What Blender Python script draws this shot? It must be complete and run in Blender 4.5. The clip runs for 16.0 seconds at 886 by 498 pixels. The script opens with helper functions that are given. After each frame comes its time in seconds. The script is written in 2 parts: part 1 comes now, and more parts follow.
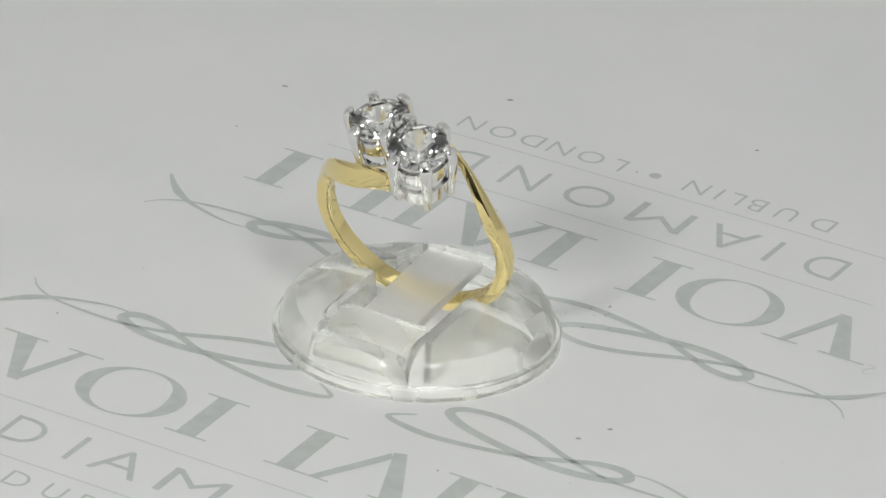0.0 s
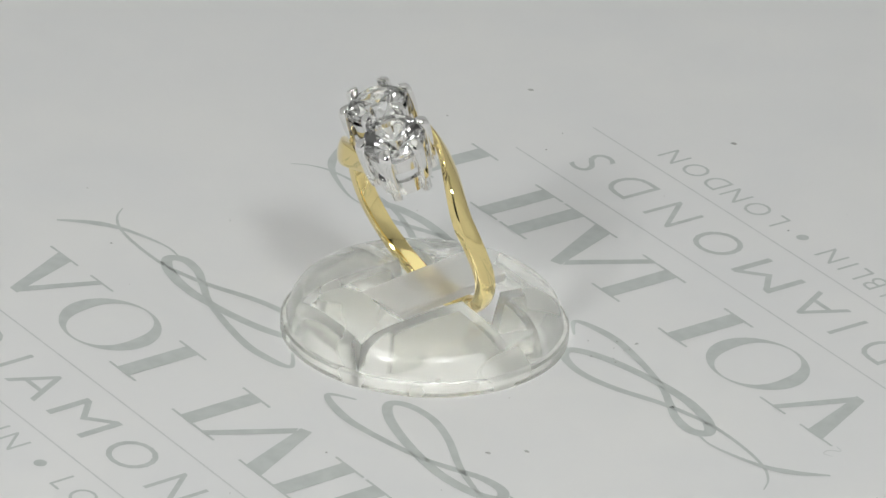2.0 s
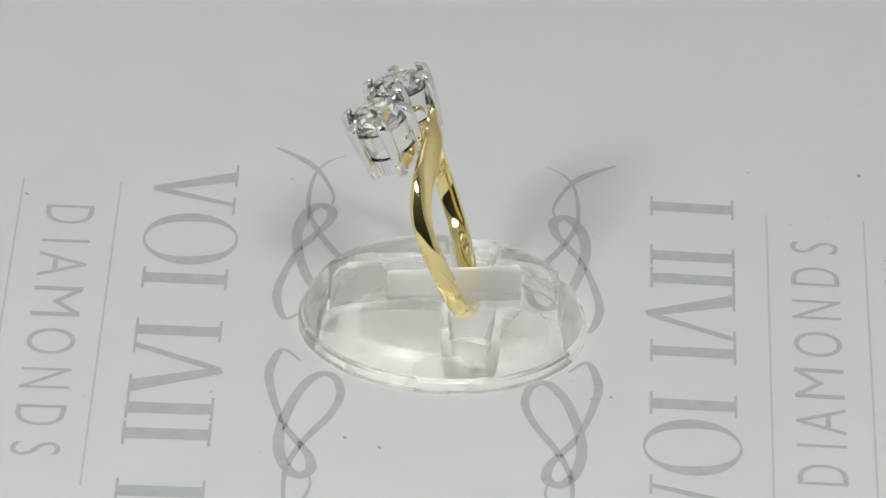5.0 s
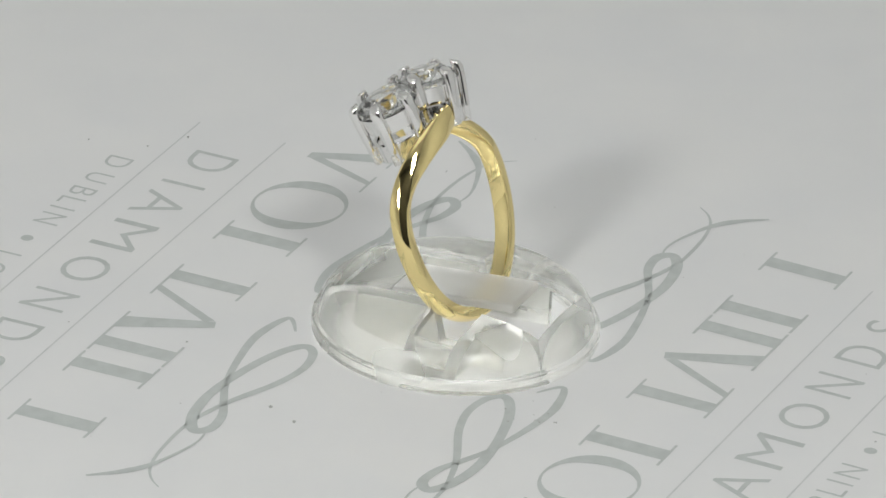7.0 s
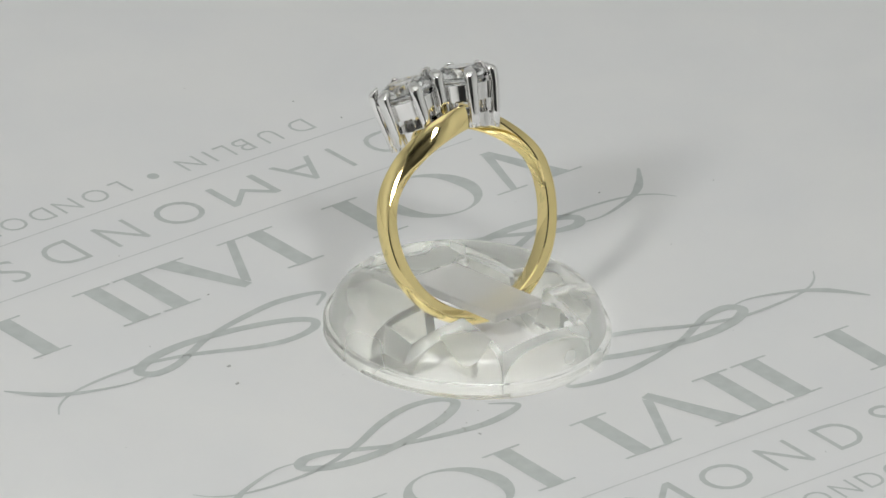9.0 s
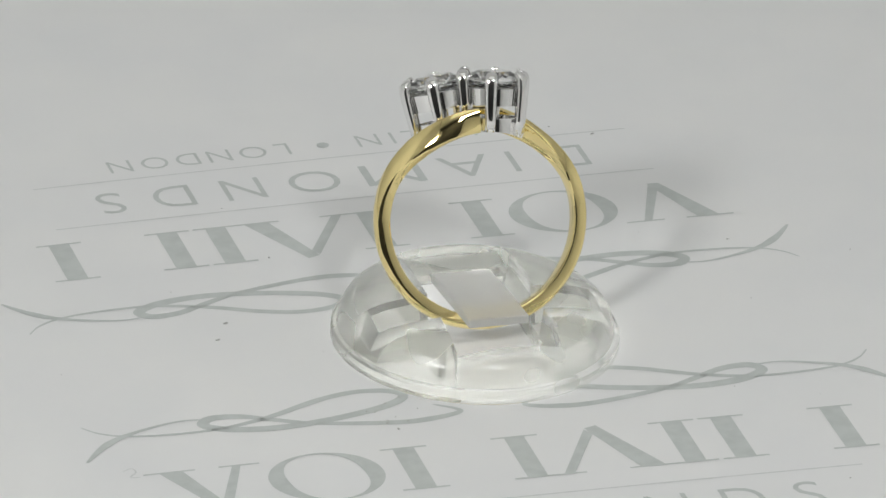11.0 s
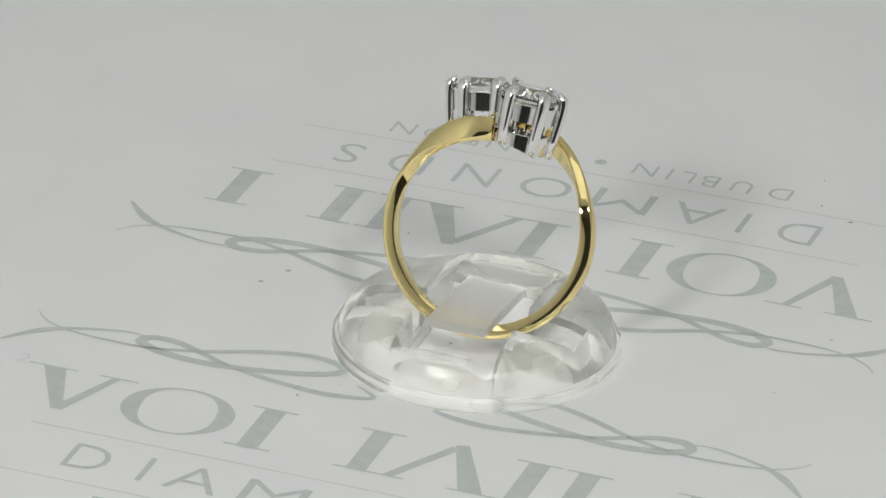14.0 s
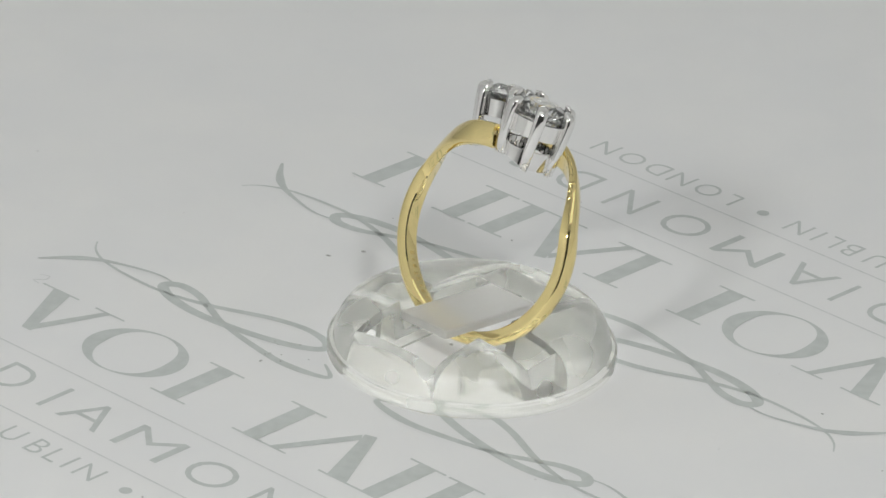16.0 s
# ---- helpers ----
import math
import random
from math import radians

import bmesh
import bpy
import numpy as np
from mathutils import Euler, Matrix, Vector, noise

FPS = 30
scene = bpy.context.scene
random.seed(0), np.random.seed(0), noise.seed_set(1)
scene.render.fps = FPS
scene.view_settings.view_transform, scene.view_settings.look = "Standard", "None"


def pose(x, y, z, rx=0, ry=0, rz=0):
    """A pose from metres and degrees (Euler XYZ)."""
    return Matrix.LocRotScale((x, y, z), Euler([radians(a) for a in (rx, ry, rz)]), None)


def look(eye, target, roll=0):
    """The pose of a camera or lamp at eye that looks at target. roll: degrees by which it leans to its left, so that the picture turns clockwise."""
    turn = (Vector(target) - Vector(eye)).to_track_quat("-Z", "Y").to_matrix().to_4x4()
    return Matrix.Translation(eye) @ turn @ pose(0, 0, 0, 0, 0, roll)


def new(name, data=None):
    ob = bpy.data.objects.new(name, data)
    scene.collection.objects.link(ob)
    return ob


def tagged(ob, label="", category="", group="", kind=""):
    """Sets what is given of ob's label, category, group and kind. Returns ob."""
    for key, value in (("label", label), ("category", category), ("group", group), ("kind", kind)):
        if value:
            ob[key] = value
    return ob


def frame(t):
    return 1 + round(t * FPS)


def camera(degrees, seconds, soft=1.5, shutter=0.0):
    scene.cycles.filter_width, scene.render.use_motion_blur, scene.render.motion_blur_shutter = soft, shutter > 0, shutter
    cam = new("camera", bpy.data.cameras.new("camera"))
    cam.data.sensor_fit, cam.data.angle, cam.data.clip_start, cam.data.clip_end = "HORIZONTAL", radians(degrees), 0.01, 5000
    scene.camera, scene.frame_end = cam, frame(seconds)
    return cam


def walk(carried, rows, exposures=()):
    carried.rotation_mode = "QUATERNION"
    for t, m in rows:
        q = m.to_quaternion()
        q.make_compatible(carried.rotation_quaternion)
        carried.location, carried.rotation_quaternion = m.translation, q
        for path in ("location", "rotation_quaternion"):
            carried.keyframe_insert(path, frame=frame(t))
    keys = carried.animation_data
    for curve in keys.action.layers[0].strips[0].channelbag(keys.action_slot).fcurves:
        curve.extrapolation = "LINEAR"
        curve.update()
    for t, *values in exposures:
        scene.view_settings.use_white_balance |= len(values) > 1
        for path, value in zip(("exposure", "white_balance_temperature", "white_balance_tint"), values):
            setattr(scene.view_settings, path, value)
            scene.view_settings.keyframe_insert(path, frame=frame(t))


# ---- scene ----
# ---- camera: stands still on a tripod, long lens ----
cam = camera(6.5, 16.0, soft=1.5)
STAND_STILL = look((0.0, -0.64609, 0.33258), (-0.000746, 0.003998, 0.007884), 3.14)
walk(cam, [(0.0, STAND_STILL), (16.0, STAND_STILL)])

# ---- light: two small desk lamps in front, two added unseen fills, a dim room ----
MM = 0.001
world = bpy.data.worlds.new("room_air")
world.use_nodes = True
world.node_tree.nodes["Background"].inputs["Color"].default_value = (0.9, 0.95, 1.0, 1)
world.node_tree.nodes["Background"].inputs["Strength"].default_value = 0.05
scene.world = world
scene.view_settings.exposure = -0.025


def area_lamp(name, place, target, size, size_y, power, colour):
    data = bpy.data.lights.new(name, "AREA")
    data.shape = "DISK" if size == size_y and size < 0.1 else "RECTANGLE"
    data.size, data.size_y, data.energy, data.color = size, size_y, power, colour
    ob = new(name, data)
    ob.matrix_world = look(place, target)
    return ob


area_lamp("desk_lamp_key", (-0.24, -0.40, 0.31), (0, 0.01, 0.01), 0.08, 0.08, 0.96, (0.975, 0.975, 0.955))
area_lamp("desk_lamp_second", (0.13, -0.37, 0.41), (0, 0.01, 0.01), 0.08, 0.08, 0.77, (0.955, 0.965, 0.955))
# added unseen overhead fill: even light, and brightness for the stones to mirror
area_lamp("overhead_fill", (0.0, -0.10, 0.66), (0, -0.10, 0), 0.45, 0.45, 0.37, (0.985, 1.0, 0.925))
# added fill, no lamp known here: lifts the dark side that the ring mirrors
area_lamp("room_fill", (0.0, -1.0, 1.66), (0, -1.0, 0), 0.6, 0.6, 6.0, (0.99, 1.0, 0.94))


# ---- materials ----
def material(name, colour, rough=0.5, metal=0.0, transmission=0.0, ior=1.45):
    m = bpy.data.materials.new(name)
    m.use_nodes = True
    b = m.node_tree.nodes["Principled BSDF"]
    b.inputs["Base Color"].default_value = (*colour, 1)
    b.inputs["Roughness"].default_value = rough
    b.inputs["Metallic"].default_value = metal
    b.inputs["Transmission Weight"].default_value = transmission
    b.inputs["IOR"].default_value = ior
    return m


def varied(m, colour_a, colour_b, scale, detail=4.0, lo=0.35, hi=0.65):
    """Lets the base colour wander between two tones."""
    nt = m.node_tree
    co = nt.nodes.new("ShaderNodeTexCoord")
    n = nt.nodes.new("ShaderNodeTexNoise")
    n.inputs["Scale"].default_value, n.inputs["Detail"].default_value = scale, detail
    r = nt.nodes.new("ShaderNodeValToRGB")
    r.color_ramp.elements[0].position, r.color_ramp.elements[1].position = lo, hi
    r.color_ramp.elements[0].color, r.color_ramp.elements[1].color = (*colour_a, 1), (*colour_b, 1)
    nt.links.new(co.outputs["Object"], n.inputs["Vector"])
    nt.links.new(n.outputs["Fac"], r.inputs["Fac"])
    nt.links.new(r.outputs["Color"], nt.nodes["Principled BSDF"].inputs["Base Color"])
    return m


def rough_relief(m, scale, strength, distance, rough_lo=None, rough_hi=None, detail=5.0):
    """Fine relief and, if asked, uneven gloss."""
    nt = m.node_tree
    co = nt.nodes.new("ShaderNodeTexCoord")
    n = nt.nodes.new("ShaderNodeTexNoise")
    n.inputs["Scale"].default_value, n.inputs["Detail"].default_value = scale, detail
    bump = nt.nodes.new("ShaderNodeBump")
    bump.inputs["Strength"].default_value, bump.inputs["Distance"].default_value = strength, distance
    nt.links.new(co.outputs["Object"], n.inputs["Vector"])
    nt.links.new(n.outputs["Fac"], bump.inputs["Height"])
    nt.links.new(bump.outputs["Normal"], nt.nodes["Principled BSDF"].inputs["Normal"])
    if rough_lo is not None:
        r = nt.nodes.new("ShaderNodeMapRange")
        r.inputs["To Min"].default_value, r.inputs["To Max"].default_value = rough_lo, rough_hi
        nt.links.new(n.outputs["Fac"], r.inputs["Value"])
        nt.links.new(r.outputs["Result"], nt.nodes["Principled BSDF"].inputs["Roughness"])
    return m


PAPER = rough_relief(varied(material("white_card", (0.8, 0.8, 0.8), 0.6), (0.77, 0.775, 0.785), (0.80, 0.80, 0.80), 60), 2500, 0.15, 0.00004)
INK = varied(material("grey_ink", (0.5, 0.53, 0.52), 0.4), (0.51, 0.54, 0.53), (0.56, 0.59, 0.58), 700)
FAINT_INK = varied(material("pale_grey_ink", (0.58, 0.60, 0.59), 0.55), (0.60, 0.62, 0.62), (0.66, 0.67, 0.67), 900)
GOLD = rough_relief(material("polished_yellow_gold", (0.955, 0.79, 0.38), 0.06, 1.0), 1400, 0.03, 0.00003, 0.03, 0.09)
WHITE_GOLD = rough_relief(material("polished_white_gold", (0.88, 0.87, 0.86), 0.07, 1.0), 1800, 0.04, 0.00003, 0.03, 0.09)


DIAMOND = material("diamond", (1, 1, 1), 0.0, 0.0, 1.0, 1.82)
ACRYLIC = rough_relief(material("clear_acrylic", (0.875, 0.88, 0.845), 0.1, 0.0, 0.925, 1.49), 190, 0.4, 0.0004, 0.16, 0.34, 0.8)
FROSTED = rough_relief(material("frosted_acrylic", (0.88, 0.875, 0.855), 0.3, 0.0, 0.86, 1.49), 600, 0.15, 0.00006, 0.24, 0.40, 2.0)
TABLE = varied(material("white_laminate", (0.7, 0.7, 0.7), 0.4), (0.68, 0.68, 0.68), (0.73, 0.73, 0.72), 20)
WALL = varied(material("matt_wall_paint", (0.5, 0.5, 0.5), 0.9), (0.46, 0.46, 0.45), (0.52, 0.52, 0.51), 6)
# dark colour stands in for the unlit room that the gold mirrors
DARK = varied(material("dark_room_wall", (0.05, 0.05, 0.05), 0.9), (0.10, 0.10, 0.105), (0.15, 0.15, 0.15), 9)
BOUNCE_WHITE = varied(material("bounce_white", (0.85, 0.85, 0.85), 0.9), (0.82, 0.83, 0.83), (0.87, 0.87, 0.86), 30)
STAMP = material("worn_stamp", (0.78, 0.62, 0.27), 0.35, 1.0)
DUST = material("grey_dust", (0.45, 0.45, 0.44), 0.9)


# ---- mesh helpers (built in millimetres) ----
def part(name, bm, mat, parent=None, label="", smooth=False):
    """Links a bmesh as one mesh object, under a thing or a part."""
    bmesh.ops.recalc_face_normals(bm, faces=bm.faces)
    bmesh.ops.scale(bm, vec=(MM, MM, MM), verts=bm.verts)
    if smooth:
        for f in bm.faces:
            f.smooth = True
    me = bpy.data.meshes.new(name)
    bm.to_mesh(me)
    bm.free()
    me.materials.append(mat)
    ob = new(name, me)
    if parent is not None:
        ob.parent = parent
    if label:
        tagged(ob, label)
    return ob


def block(bm, lo, hi):
    vs = [bm.verts.new((x, y, z)) for x in (lo[0], hi[0]) for y in (lo[1], hi[1]) for z in (lo[2], hi[2])]
    for q in ((0, 1, 3, 2), (4, 6, 7, 5), (0, 4, 5, 1), (2, 3, 7, 6), (0, 2, 6, 4), (1, 5, 7, 3)):
        bm.faces.new([vs[i] for i in q])
    return bm


def sharpen(ob, degrees):
    """Keeps edges crisp where the surface bends more than that."""
    for e in ob.data.edges:
        e.use_edge_sharp = False
    ob.data.set_sharp_from_angle(angle=radians(degrees))
    return ob


# ---- the room that closes the place ----
def box_structure(name, lo, hi, mat, label, category):
    ob = part(name, block(bmesh.new(), lo, hi), mat)
    return tagged(ob, label, category, kind="structure")


box_structure("tabletop", (-600, -840, -30), (600, 600, -2.4), TABLE, "plain white laminate tabletop under the printed card", "table")
box_structure("floor", (-1600, -1600, -800), (1600, 1600, -760), WALL, "plain grey floor of the room", "floor")
box_structure("wall_north", (-1600, 1600, -760), (1600, 1700, 1700), WALL, "plain painted wall", "wall")
box_structure("wall_south", (-1600, -1700, -760), (1600, -1600, 1700), DARK, "unseen wall behind the viewpoint, darkened for the gold to mirror", "wall")
box_structure("wall_west", (-1700, -1600, -760), (-1600, 1600, 1700), WALL, "plain painted wall", "wall")
box_structure("wall_east", (1600, -1600, -760), (1700, 1600, 1700), WALL, "plain painted wall", "wall")
box_structure("ceiling", (-1600, -1600, 1700), (1600, 1600, 1760), WALL, "plain painted ceiling", "ceiling")
# unseen white panels on the table, added for reflections, open towards the viewpoint
box_structure("reflector_wall_west", (-434, -800, -2.4), (-430, 500, 680), BOUNCE_WHITE, "added white side panel that brightens reflections", "light box")
box_structure("reflector_wall_east", (430, -800, -2.4), (434, 500, 680), BOUNCE_WHITE, "added white side panel that brightens reflections", "light box")
box_structure("reflector_wall_north", (-434, 500, -2.4), (434, 504, 680), BOUNCE_WHITE, "added white back panel that brightens reflections", "light box")
box_structure("ceiling_reflector", (-434, -560, 680), (434, 504, 684), BOUNCE_WHITE, "added white roof panel that brightens reflections", "light box")


# ---- the printed card ----
def rise(x, y):
    """The card is not quite flat: how high it lies at a place."""
    far = max(1.0, math.hypot(x, y) / 55.0)
    x, y = x / far, y / far
    return -0.0044 * x + 0.0143 * y - 0.00003 * x * x + 0.000112 * x * y - 0.00027 * y * y


CARD_MIDDLE = (-1.0, -0.5)


def on_card(u, v, turn):
    """From the print's own axes to the card's."""
    c, s = math.cos(radians(turn)), math.sin(radians(turn))
    return (CARD_MIDDLE[0] + u * c - v * s, CARD_MIDDLE[1] + u * s + v * c)


def lay_print(name, bm, turn, mat, parent, lift=0.03, label=""):
    for v in bm.verts:
        x, y = on_card(v.co.x, v.co.y, turn)
        v.co = (x, y, rise(x, y) + lift)
    return part(name, bm, mat, parent, label)


def card():
    thing = new("printed_card")
    tagged(thing, "white printed card sheet with grey lettering and flourishes", "card")
    bm = bmesh.new()
    n, wide, deep = 60, 148.5, 210.0
    rows = []
    for lift in (0.0, -0.35):
        grid = []
        for i in range(n + 1):
            line = []
            for j in range(n + 1):
                u, v = -wide + 2 * wide * i / n, -deep + 2 * deep * j / n
                x, y = on_card(u, v, -30)
                line.append(bm.verts.new((x, y, rise(x, y) + lift)))
            grid.append(line)
        rows.append(grid)
    top, low = rows
    for i in range(n):
        for j in range(n):
            bm.faces.new((top[i][j], top[i + 1][j], top[i + 1][j + 1], top[i][j + 1]))
            bm.faces.new((low[i][j], low[i][j + 1], low[i + 1][j + 1], low[i + 1][j]))
    for k in range(n):
        bm.faces.new((top[k][0], low[k][0], low[k + 1][0], top[k + 1][0]))
        bm.faces.new((top[k][n], top[k + 1][n], low[k + 1][n], low[k][n]))
        bm.faces.new((top[0][k], top[0][k + 1], low[0][k + 1], low[0][k]))
        bm.faces.new((top[n][k], low[n][k], low[n][k + 1], top[n][k + 1]))
    part("sheet", bm, PAPER, thing, smooth=True)
    return thing


def ribbon(bm, points, widths, steps=10):
    """A flat stroke through points, its width running through widths."""
    pts = [Vector((*p, 0)) for p in points]
    line = []
    for i in range(len(pts) - 1):
        p0, p1, p2, p3 = pts[max(i - 1, 0)], pts[i], pts[i + 1], pts[min(i + 2, len(pts) - 1)]
        for k in range(steps):
            t = k / steps
            line.append(0.5 * (2 * p1 + (p2 - p0) * t + (2 * p0 - 5 * p1 + 4 * p2 - p3) * t * t + (3 * p1 - p0 - 3 * p2 + p3) * t ** 3))
    line.append(pts[-1])
    last = None
    for i, p in enumerate(line):
        d = (line[min(i + 1, len(line) - 1)] - line[max(i - 1, 0)]).normalized()
        f = i / (len(line) - 1) * (len(widths) - 1)
        k = min(int(f), len(widths) - 2)
        w = (widths[k] * (k + 1 - f) + widths[k + 1] * (f - k)) / 2
        side = Vector((-d.y, d.x, 0)) * w
        pair = (bm.verts.new(p + side), bm.verts.new(p - side))
        if last:
            bm.faces.new((last[0], last[1], pair[1], pair[0]))
        last = pair
    return bm


def quad(bm, *corners):
    bm.faces.new([bm.verts.new((*c, 0)) for c in corners])
    return bm


def oval_ring(bm, cx, cy, rx, ry, wx, wy, lean=0.12, n=48):
    last = first = None
    for i in range(n):
        a = 2 * math.pi * i / n
        thick = math.cos(a - lean) ** 2
        w = wy + (wx - wy) * thick
        o = bm.verts.new((cx + rx * math.cos(a), cy + ry * math.sin(a), 0))
        q = bm.verts.new((cx + (rx - w) * math.cos(a), cy + (ry - w * 0.8) * math.sin(a), 0))
        if last:
            bm.faces.new((last[0], o, q, last[1]))
        first = first or (o, q)
        last = (o, q)
    bm.faces.new((last[0], first[0], first[1], last[1]))
    return bm


def word(letters, v0, v1):
    """A spaced word in the built-in font: each letter with its middle and its width, between v0 and v1."""
    bm = bmesh.new()
    for letter, middle, wide in letters:
        data = bpy.data.curves.new("letter", "FONT")
        data.body, data.resolution_u, data.offset = letter, 4, -0.008
        ob = new("letter", data)
        me = bpy.data.meshes.new_from_object(ob.evaluated_get(bpy.context.evaluated_depsgraph_get()))
        bpy.data.objects.remove(ob)
        xs, ys = [v.co.x for v in me.vertices], [v.co.y for v in me.vertices]
        for v in me.vertices:
            v.co = (middle + ((v.co.x - min(xs)) / (max(xs) - min(xs)) - 0.5) * wide, v0 + (v.co.y - min(ys)) / (max(ys) - min(ys)) * (v1 - v0), 0)
        bm.from_mesh(me)
    return bm


def trade_mark(thing, turn):
    """The trade mark's row of plain shapes: chevrons, a ring and upright bars."""
    hi, lo = -20.0, -28.0
    bm = quad(bmesh.new(), (-33.2, hi), (-31.0, hi), (-28.2, lo), (-29.4, lo))
    quad(bm, (-26.3, hi), (-25.5, hi), (-28.3, lo + 0.2), (-28.9, lo + 1.4))
    lay_print("chevron", bm, turn, INK, thing)
    lay_print("oval_ring", oval_ring(bmesh.new(), -18.5, -23.9, 5.35, 4.55, 1.75, 0.3), turn, INK, thing)
    for u0, u1, v in ((-34.6, -29.8, hi - 0.1), (-27.6, -23.8, hi - 0.1), (1.0, 4.8, lo + 0.1), (8.9, 13.6, lo + 0.1)):
        lay_print("thin_cap", quad(bmesh.new(), (u0, v - 0.12), (u1, v - 0.12), (u1, v + 0.12), (u0, v + 0.12)), turn, INK, thing, 0.04)
    for u, w in ((-10.3, 2.0), (0.2, 1.9), (15.2, 2.0), (20.0, 2.0), (30.6, 2.0)):
        lay_print("upright_bar", quad(bmesh.new(), (u - w / 2, lo), (u + w / 2, lo), (u + w / 2, hi), (u - w / 2, hi)), turn, INK, thing)
        for v in (hi - 0.1, lo + 0.1):
            lay_print("thin_cap", quad(bmesh.new(), (u - 2.2, v - 0.13), (u + 2.2, v - 0.13), (u + 2.2, v + 0.13), (u - 2.2, v + 0.13)), turn, INK, thing, 0.04)
    bm = quad(bmesh.new(), (7.0, hi + 0.2), (8.2, hi + 0.6), (12.4, lo), (10.0, lo))
    quad(bm, (6.9, hi + 0.0), (7.5, hi - 0.9), (3.6, lo), (2.6, lo))
    lay_print("chevron", bm, turn, INK, thing)


def flourish(thing, turn, side):
    """Half of the looped pen flourish; side mirrors it."""
    m = lambda pts: [(side * u, v) for u, v in pts]
    main = [(-37.8, -9.8), (-36.6, -11.2), (-34.5, -12.3), (-30.9, -12.9), (-25.7, -12.9), (-20.6, -11.6), (-15.5, -9.4), (-11.6, -8.5), (-8.4, -9.0),
            (-7.5, -10.4), (-10.1, -12.0), (-15.3, -13.3), (-20.4, -13.8), (-24.6, -13.2), (-26.8, -11.9), (-25.8, -10.7), (-23.2, -10.9), (-20.5, -12.1),
            (-17.3, -13.5), (-12.1, -14.7), (-7.4, -15.2), (-3.1, -14.2), (-5.2, -12.4)]
    lay_print("flourish_loop", ribbon(bmesh.new(), m(main), [0.12, 0.3, 0.4, 0.75, 0.8, 1.0, 0.95, 1.1, 1.1, 0.8, 0.65, 0.9, 0.2]), turn, INK, thing)
    tip = [(-38.9, -16.6), (-36.8, -14.1), (-34.5, -12.4), (-31.0, -11.1), (-28.4, -10.6), (-26.2, -10.9)]
    lay_print("flourish_tail", ribbon(bmesh.new(), m(tip), [0.25, 0.9, 0.45, 0.25, 0.18]), turn, INK, thing, 0.04)


def print_card(thing):
    for turn in (-30, 150):
        trade_mark(thing, turn)
        for side in (1, -1):
            flourish(thing, turn, side)
        for v in (-31.2, -40.6):
            lay_print("printed_rule", ribbon(bmesh.new(), [(-30, v), (-10, v), (10, v), (30, v)], [0.19, 0.19], 12), turn, FAINT_INK, thing)
        lay_print("printed_word", word((("D", -22.5, 3.9), ("I", -17.0, 0.55), ("A", -12.2, 5.1), ("M", -4.75, 5.9), ("O", 3.15, 5.1), ("N", 10.3, 3.9), ("D", 17.3, 3.9), ("S", 23.5, 2.5)), -38.0, -33.4), turn, INK, thing)
        lay_print("printed_word", word((("D", -18.3, 2.3), ("U", -14.4, 2.0), ("B", -11.1, 1.7), ("L", -8.8, 1.4), ("I", -7.0, 0.3), ("N", -4.5, 2.3)), -44.9, -42.3), turn, INK, thing)
        lay_print("printed_word", word((("L", 4.2, 1.4), ("O", 7.2, 2.7), ("N", 10.6, 2.3), ("D", 13.8, 2.3), ("O", 17.1, 2.7), ("N", 20.6, 2.3)), -44.9, -42.3), turn, INK, thing)
        bm = bmesh.new()
        bmesh.ops.create_circle(bm, cap_ends=True, segments=16, radius=0.62)
        bmesh.ops.translate(bm, verts=bm.verts, vec=(0.1, -43.6, 0))
        lay_print("printed_dot", bm, turn, INK, thing)


def specks(thing):
    """Loose dust and two stray pen marks on the card."""
    rng = random.Random(4)
    spots = [(6.9, 53.4, 0.5), (-15.5, 54.6, 0.4), (-0.5, -0.1, 0.3), (31, 44, 0.25), (-44, -22, 0.3), (12, -17, 0.3), (15, -15, 0.35)]
    spots += [(rng.uniform(10, 16), rng.uniform(4, 10), rng.uniform(0.08, 0.2)) for _ in range(14)]
    spots += [(rng.uniform(-48, 48), rng.uniform(-48, 48), rng.uniform(0.06, 0.2)) for _ in range(26)]
    for x, y, r in spots:
        bm = bmesh.new()
        ring = [bm.verts.new((x + r * rng.uniform(0.4, 1.1) * math.cos(k), y + r * rng.uniform(0.3, 0.9) * math.sin(k), 0)) for k in (0.2, 1.2, 2.2, 3.3, 4.3, 5.4)]
        tip = bm.verts.new((x, y, min(r, 0.25) * 0.5))
        for k in range(6):
            bm.faces.new((ring[k], ring[(k + 1) % 6], tip))
        bm.faces.new(ring[::-1])
        for v in bm.verts:
            v.co.z += rise(v.co.x, v.co.y) + 0.02
        part("dust_speck", bm, DUST, thing)
    for turn, u in ((150, -36.2),):
        curl = [(u, -19.0), (u + 0.9, -18.6), (u + 1.1, -19.4), (u + 0.4, -20.2), (u + 1.3, -20.4)]
        lay_print("pen_mark", ribbon(bmesh.new(), curl, [0.1, 0.16, 0.1], 6), turn, FAINT_INK, thing)


# ---- the acrylic ring clip ----
CLIP_AT, FACING = (-2.72, 1.12), 150.28


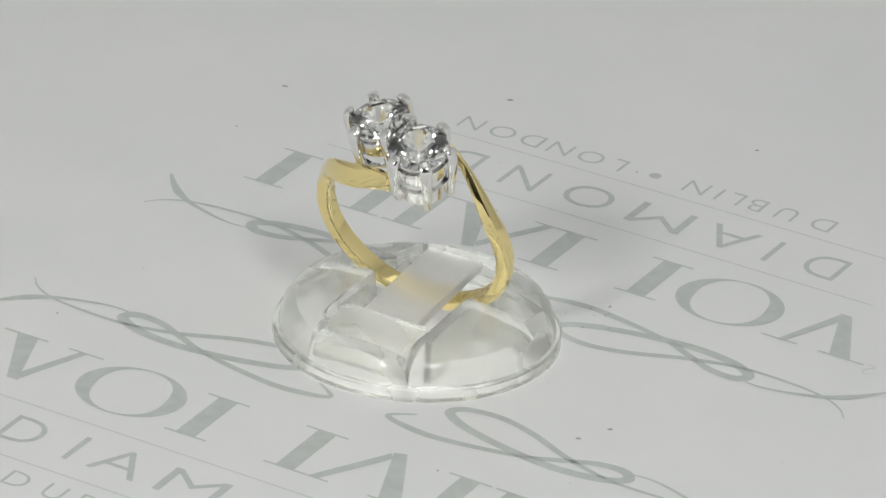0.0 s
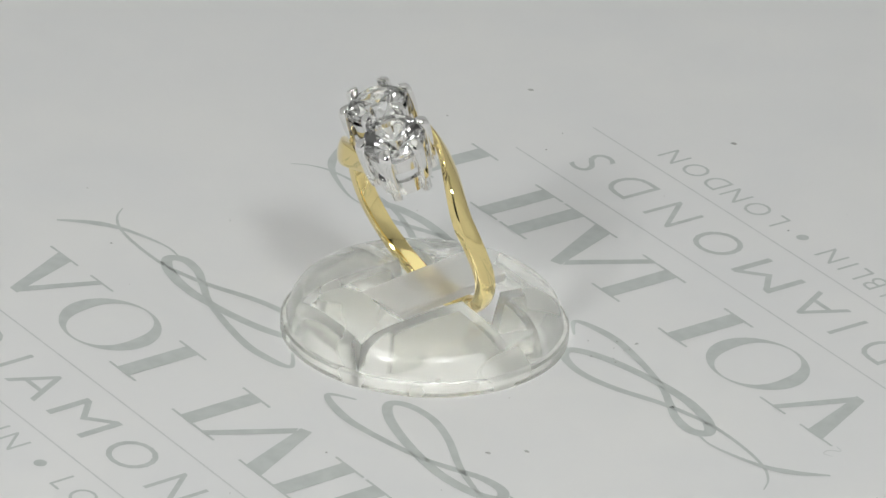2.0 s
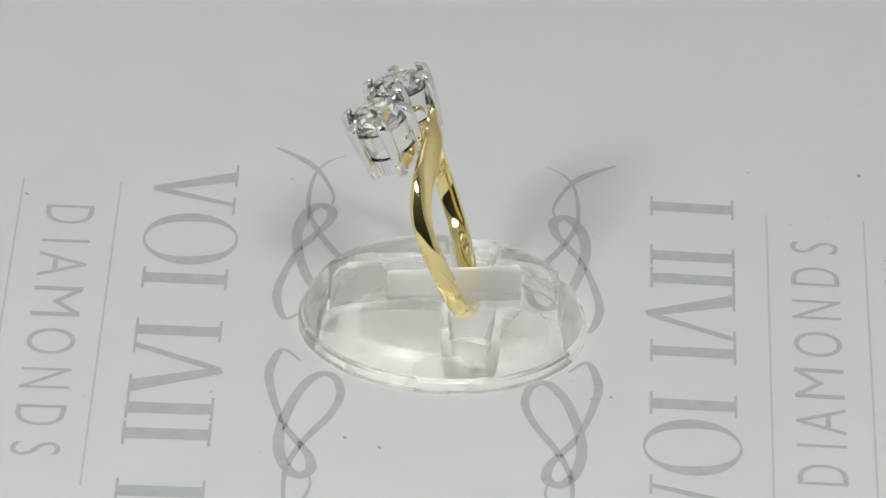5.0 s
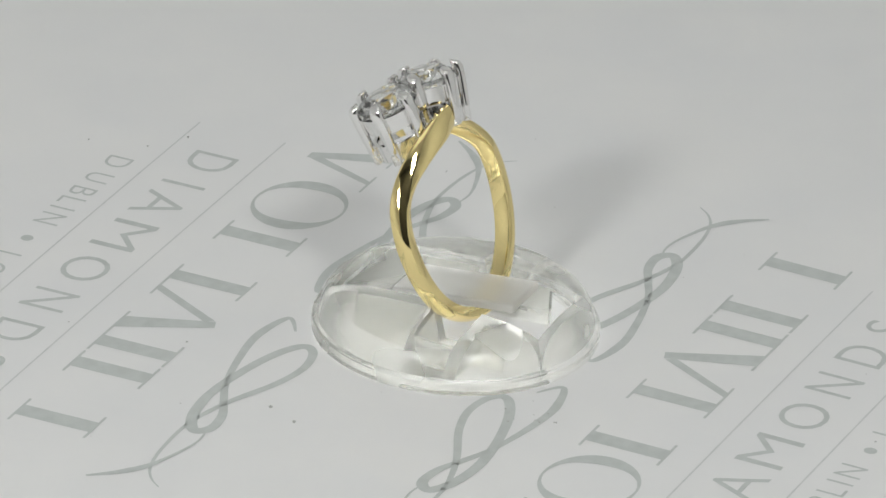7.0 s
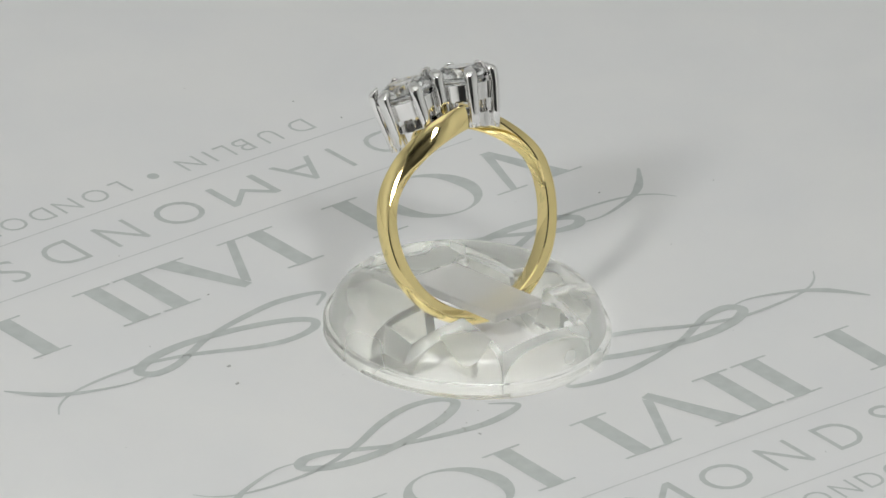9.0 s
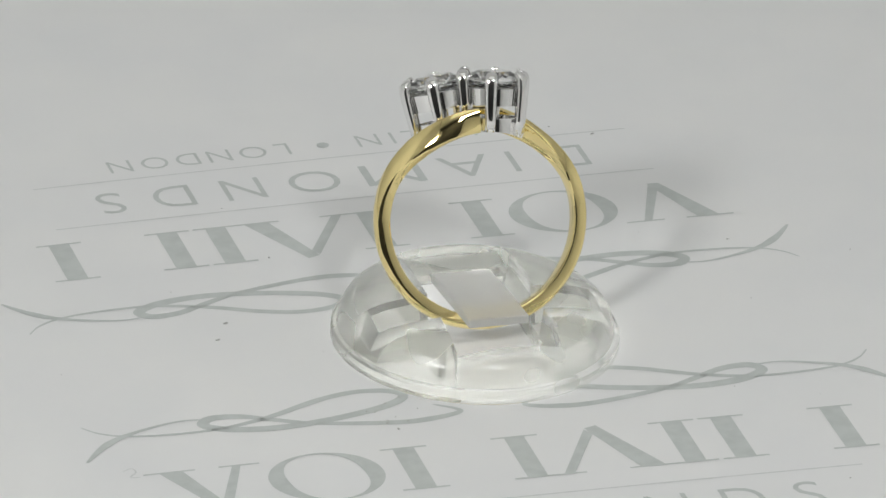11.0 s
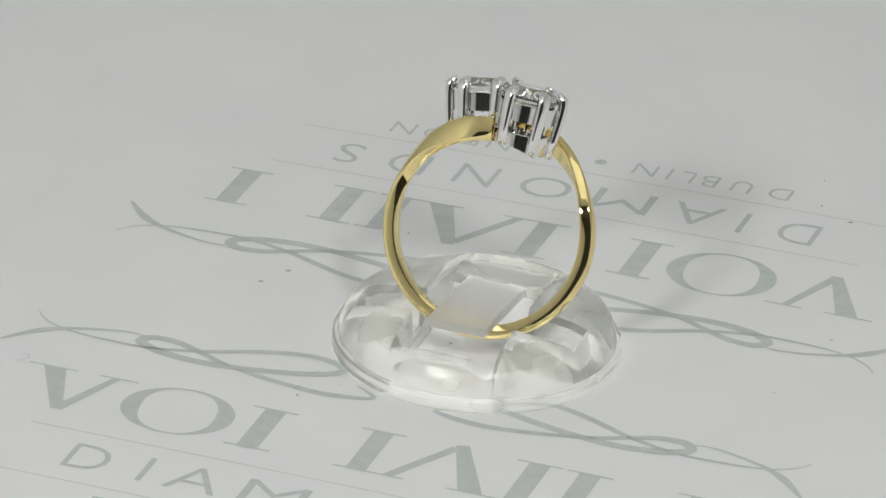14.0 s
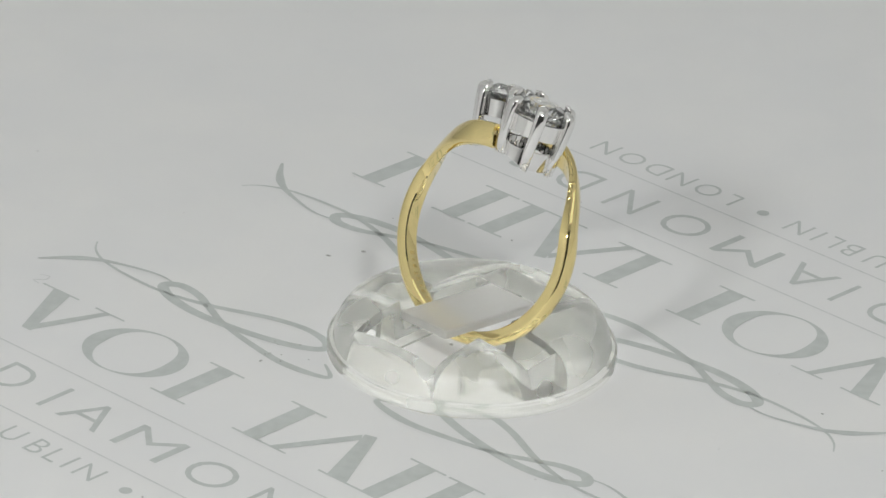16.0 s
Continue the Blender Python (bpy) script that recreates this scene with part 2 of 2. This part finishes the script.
def combined(solid, steps):
    """A solid with others cut from it, joined to it or met with it, in turn, as one bmesh."""
    def plain(bm):
        bmesh.ops.recalc_face_normals(bm, faces=bm.faces)
        me = bpy.data.meshes.new("solid")
        bm.to_mesh(me)
        return new("solid", me)
    body = plain(solid)
    tools = []
    for operation, bm in steps:
        tools.append(plain(bm))
        mod = body.modifiers.new("step", "BOOLEAN")
        mod.object, mod.operation, mod.solver = tools[-1], operation, "EXACT"
    me = bpy.data.meshes.new_from_object(body.evaluated_get(bpy.context.evaluated_depsgraph_get()))
    out = bmesh.new()
    out.from_mesh(me)
    for t in (body, *tools):
        bpy.data.objects.remove(t)
    return out


def turned(profile, n=72):
    """A solid of revolution from (radius, height) pairs; first and last lie on the axis."""
    bm = bmesh.new()
    rings = []
    for r, z in profile:
        rings.append([bm.verts.new((0, 0, z))] if r == 0 else [bm.verts.new((r * math.cos(2 * math.pi * i / n), r * math.sin(2 * math.pi * i / n), z)) for i in range(n)])
    for a, b in zip(rings, rings[1:]):
        for i in range(n):
            j = (i + 1) % n
            bm.faces.new([v for v in ((a[0], b[j], b[i]) if len(a) == 1 else (a[i], a[j], b[0]) if len(b) == 1 else (a[i], a[j], b[j], b[i]))])
    return bm


def strip(outer, inner, half):
    """A bent strip of even width from its two side profiles (y, z), its long edges eased."""
    bm = bmesh.new()
    rows = []
    for (y0, z0), (y1, z1) in zip(outer, inner):
        my, mz = (y0 + y1) / 2, (z0 + z1) / 2
        ease = lambda y, z, f: (my + (y - my) * f, mz + (z - mz) * f)
        rows.append([bm.verts.new((x, *ease(y, z, f))) for x, y, z, f in (
            (-half + 0.25, y0, z0, 1), (half - 0.25, y0, z0, 1), (half, y0, z0, 0.55), (half, y1, z1, 0.55),
            (half - 0.25, y1, z1, 1), (-half + 0.25, y1, z1, 1), (-half, y1, z1, 0.55), (-half, y0, z0, 0.55))])
    for a, b in zip(rows, rows[1:]):
        for i in range(8):
            j = (i + 1) % 8
            bm.faces.new((a[i], a[j], b[j], b[i]))
    bm.faces.new(rows[0])
    bm.faces.new(rows[-1][::-1])
    return bm


def wedge(y0, y1, floor, wall):
    """The groove's tapered prism along x, or, with a wall, the same grown by it."""
    bm = bmesh.new()
    far = 10.8 + wall
    ends = [[bm.verts.new((x, y, z)) for y, z in ((y0 - wall, floor), (y1 + wall, floor), (y1 + wall + 1.1, 6.0), (y0 - wall - 1.1, 6.0))] for x in (-far, far)]
    for i in range(4):
        bm.faces.new((ends[0][i], ends[0][(i + 1) % 4], ends[1][(i + 1) % 4], ends[1][i]))
    bm.faces.new(ends[0][::-1])
    bm.faces.new(ends[1])
    return bm


def ring_clip():
    thing = new("ring_clip")
    tagged(thing, "clear acrylic ring clip with a sprung tongue, standing on the card", "ring stand")
    # a thin moulded shell, open below, with a walled channel for the tongue and a walled groove for the ring
    outside = [(13.2, 0.05), (13.5, 0.3), (13.5, 1.3), (13.3, 1.5), (12.98, 1.56), (12.86, 2.2), (12.66, 2.9), (12.3, 3.5), (11.7, 4.05), (10.8, 4.5), (9.2, 4.95), (6.0, 5.35), (0, 5.6)]
    inside = [(0, 4.5), (6.0, 4.25), (9.0, 3.85), (10.3, 3.45), (11.0, 3.0), (11.4, 2.4), (11.6, 1.6), (11.7, 0.05)]
    shell = turned(inside + outside)
    core = turned([(0, 0.05)] + [(r * 0.955, max(0.05, z * 0.955)) for r, z in outside])
    webs = combined(block(bmesh.new(), (-5.6, -7.2, 0.05), (5.6, 7.6, 7)), [("UNION", wedge(-3.9, -1.3, 1.0, 0.9)), ("INTERSECT", core)])
    body = combined(shell, [("UNION", webs), ("DIFFERENCE", block(bmesh.new(), (-5.0, -10.6, -1), (5.0, 10.9, 8))), ("DIFFERENCE", wedge(-3.9, -1.3, 1.8, 0.0))])
    sharpen(part("body", body, ACRYLIC, thing, smooth=True), 22)
    # a narrow sprung tongue, the clear plate behind it and the wall that carries both
    bm = block(bmesh.new(), (-2.9, -7.0, 3.6), (2.9, 5.4, 4.5))
    for v in bm.verts:
        v.co.z += 1.3 * (5.4 - v.co.y) / 12.4
    bmesh.ops.bevel(bm, geom=[e for e in bm.edges], offset=0.18, segments=2, affect="EDGES", profile=0.5)
    part("tongue", bm, FROSTED, thing, "frosted sprung tongue over the ring")
    bm = strip([(5.44, 4.5), (8.0, 4.48), (9.0, 4.32), (9.8, 3.9), (10.35, 3.2), (10.6, 2.4), (10.65, 1.33)],
               [(5.44, 3.5), (7.7, 3.5), (8.4, 3.38), (9.0, 3.08), (9.4, 2.6), (9.62, 2.1), (9.7, 1.33)], 4.7)
    sharpen(part("tongue_plate", bm, ACRYLIC, thing, smooth=True), 35)
    for ob in thing.children:
        ob.visible_shadow = False
    return thing


# ---- the ring ----
RING_AT, RING_LEAN, RING_ROLL = (-3.43, 0.35, 12.0), 21.83, -1.5


def shank(thing):
    bm = bmesh.new()
    n, last = 240, None
    for i in range(n + 1):
        s = i / n
        psi = radians(-1 - 362 * s)
        end = min(s, 1 - s) * 362
        k = max(0.0, 1 - end / 84)
        k = k * k * (3 - 2 * k)
        twist = max(0.0, 1 - end / 88)
        twist = radians(97) * twist ** 1.35
        arm = -1 if s < 0.5 else 1
        start, reach = (67, -3.0) if arm < 0 else (77, 3.6)
        bend = min(1.0, max(0.0, (start - end) / 58))
        bend = bend * bend * (3 - 2 * bend)
        shift = reach * bend - arm * 0.14 * math.exp(-((end - 78) / 18) ** 2)
        half_wide, half_deep, middle = 0.86 + 0.28 * min(1.0, 1.8 * k), 0.70 - 0.27 * min(1.0, 1.3 * k), 9.55 - 0.10 * k
        radial = Vector((math.sin(psi), 0, math.cos(psi)))
        sect = []
        for y, f in ((0.0, 0.0), (-0.6, 0.0), (-0.88, 0.03), (-0.98, 0.11), (-1.0, 0.22), (-1.0, 0.64), (-0.97, 0.74), (-0.86, 0.85), (-0.5, 0.955),
                     (0.0, 1.0), (0.5, 0.955), (0.86, 0.85), (0.97, 0.74), (1.0, 0.64), (1.0, 0.22), (0.98, 0.11), (0.88, 0.03), (0.6, 0.0)):
            across, out = y * half_wide, (2 * f - 1) * half_deep
            c, w = math.cos(arm * twist), math.sin(arm * twist)
            p = radial * (middle + out * c - across * w)
            p.y = shift + across * c + out * w
            sect.append(bm.verts.new(p))
        if last:
            for a in range(len(sect)):
                b = (a + 1) % len(sect)
                bm.faces.new((last[a], last[b], sect[b], sect[a]))
        else:
            bm.faces.new(sect)
        last = sect
    bm.faces.new(last)
    return sharpen(part("shank", bm, GOLD, thing, "polished yellow gold twist shank", True), 28)


def hallmark(thing):
    """Tiny worn stamps inside the band, as plain bars."""
    for k in range(9):
        psi = radians(-118 - 4.2 * k)
        m = Matrix.Rotation(psi, 4, "Y")
        bm = block(bmesh.new(), (-0.16, -0.26 + 0.05 * (k % 3), 8.82), (0.14 - 0.1 * (k % 2), 0.26 - 0.06 * (k % 2), 8.845))
        bmesh.ops.transform(bm, matrix=m, verts=bm.verts)
        part("hallmark", bm, STAMP, thing)


def brilliant(radius):
    """A round brilliant: table, stars, bezels, girdle, pavilion."""
    bm = bmesh.new()
    def ring(n, r, z, off=0.0):
        for i in range(n):
            a = 2 * math.pi * (i + off) / n
            bm.verts.new((radius * r * math.cos(a), radius * r * math.sin(a), radius * z))
    ring(8, 0.56, 0.33)
    ring(8, 0.80, 0.205, 0.5)
    ring(32, 1.0, 0.03)
    ring(32, 1.0, -0.03)
    ring(8, 0.24, -0.70, 0.5)
    bm.verts.new((0, 0, -0.87 * radius))
    bmesh.ops.convex_hull(bm, input=bm.verts)
    return bm


def hoop(bm, r_low, r_high, z_low, z_high, wall, n=48):
    rings = [[bm.verts.new((r * math.cos(2 * math.pi * i / n), r * math.sin(2 * math.pi * i / n), z)) for i in range(n)]
             for r, z in ((r_low, z_low), (r_high, z_high), (r_high - wall, z_high), (r_low - wall, z_low))]
    for k in range(4):
        a, b = rings[k], rings[(k + 1) % 4]
        for i in range(n):
            j = (i + 1) % n
            bm.faces.new((a[i], a[j], b[j], b[i]))
    return bm


def claw():
    """One claw along +x: a tapered upright bar with a flat back that bends in over the stone as a rounded bead."""
    bm = bmesh.new()
    last = None
    for r, z, w, d in ((2.84, -5.95, 0.44, 0.36), (2.98, -4.2, 0.49, 0.40), (3.09, -2.8, 0.53, 0.42), (3.16, -1.6, 0.56, 0.44), (3.15, -0.90, 0.58, 0.46),
                       (3.08, -0.40, 0.60, 0.50), (2.97, -0.08, 0.56, 0.50), (2.86, 0.12, 0.44, 0.42), (2.80, 0.21, 0.22, 0.22)):
        sect = []
        for k in range(12):
            a = 2 * math.pi * (k + 0.5) / 12
            c, q = math.cos(a), math.sin(a)
            c, q = math.copysign(abs(c) ** 0.7, c), math.copysign(abs(q) ** 0.7, q)
            sect.append(bm.verts.new((r + d * c, w * q, z - (0.1 * c if z > -0.3 else 0))))
        if last:
            for k in range(12):
                bm.faces.new((last[k], last[(k + 1) % 12], sect[(k + 1) % 12], sect[k]))
        else:
            bm.faces.new(sect)
        last = sect
    bm.faces.new(last)
    return bm


def set_in(bm, m):
    """Moves a piece of the head into place and trims it to the finger hole."""
    bmesh.ops.transform(bm, matrix=m, verts=bm.verts)
    for v in bm.verts:
        r = math.hypot(v.co.x, v.co.z)
        if r < 8.3:
            v.co.x, v.co.z = v.co.x * 8.3 / r, v.co.z * 8.3 / r
    return bm


def diamond_ring():
    thing = new("diamond_ring")
    tagged(thing, "yellow gold twist ring with two claw-set diamonds, held in the clip", "ring")
    hallmark(shank(thing))
    middle = Matrix.Translation((-0.30, 0.46, 13.5)) @ Matrix.Rotation(radians(-20.3), 4, "Z")
    for side in (1, -1):
        # each head leans outwards; the two claws between the stones hold both
        head = middle @ Matrix.Translation((side * 2.80, 0, 0)) @ Matrix.Rotation(side * radians(6.3), 4, "Y")
        collet = sharpen(part("collet", set_in(hoop(bmesh.new(), 2.72, 2.86, -2.9, -1.3, 0.42), head), WHITE_GOLD, thing, "white gold collet with claws round the stone", True), 40)
        sharpen(part("lower_gallery", set_in(hoop(bmesh.new(), 2.60, 2.68, -5.8, -4.1, 0.45), head), WHITE_GOLD, collet, smooth=True), 40)
        for turn in (-90, -30, 30, 90):
            way = turn if side > 0 else 180 + turn
            part("claw", set_in(claw(), head @ Matrix.Rotation(radians(way), 4, "Z")), WHITE_GOLD, collet, smooth=True)
        shared = middle @ Matrix.Translation((0, -side * 1.32, 0.42)) @ Matrix.Rotation(radians(-90 * side), 4, "Z") @ Matrix.Translation((-2.80, 0, 0))
        part("claw", set_in(claw(), shared), WHITE_GOLD, collet, smooth=True)
        gem = part("diamond", set_in(brilliant(2.74), head @ Matrix.Translation((0, 0, -0.70)) @ Matrix.Rotation(radians(9 + 6 * side), 4, "Z")), DIAMOND, thing, "round brilliant-cut clear diamond")
        gem.visible_shadow = False
    return thing


the_card = card()
print_card(the_card)
specks(the_card)
the_clip = ring_clip()
the_ring = diamond_ring()


# ---- what moves: the turntable carries card, clip and ring ----
def turned_by(t):
    s = (t - 8) / 8
    return 12.0328 * t - 1.344 * s * s + 0.544 * s ** 3


def motions():
    clip_pose = pose(CLIP_AT[0] * MM, CLIP_AT[1] * MM, rise(*CLIP_AT) * MM, 0, 0, FACING)
    ring_pose = pose(RING_AT[0] * MM, RING_AT[1] * MM, RING_AT[2] * MM, 0, 0, FACING) @ pose(0, 0, 0, -RING_LEAN, 0, 0) @ pose(0, 0, 0, 0, RING_ROLL, 0)
    for thing, base in ((the_card, Matrix.Identity(4)), (the_clip, clip_pose), (the_ring, ring_pose)):
        walk(thing, [(k * 0.5, pose(0, 0, 0, 0, 0, -turned_by(k * 0.5)) @ base) for k in range(33)])


motions()
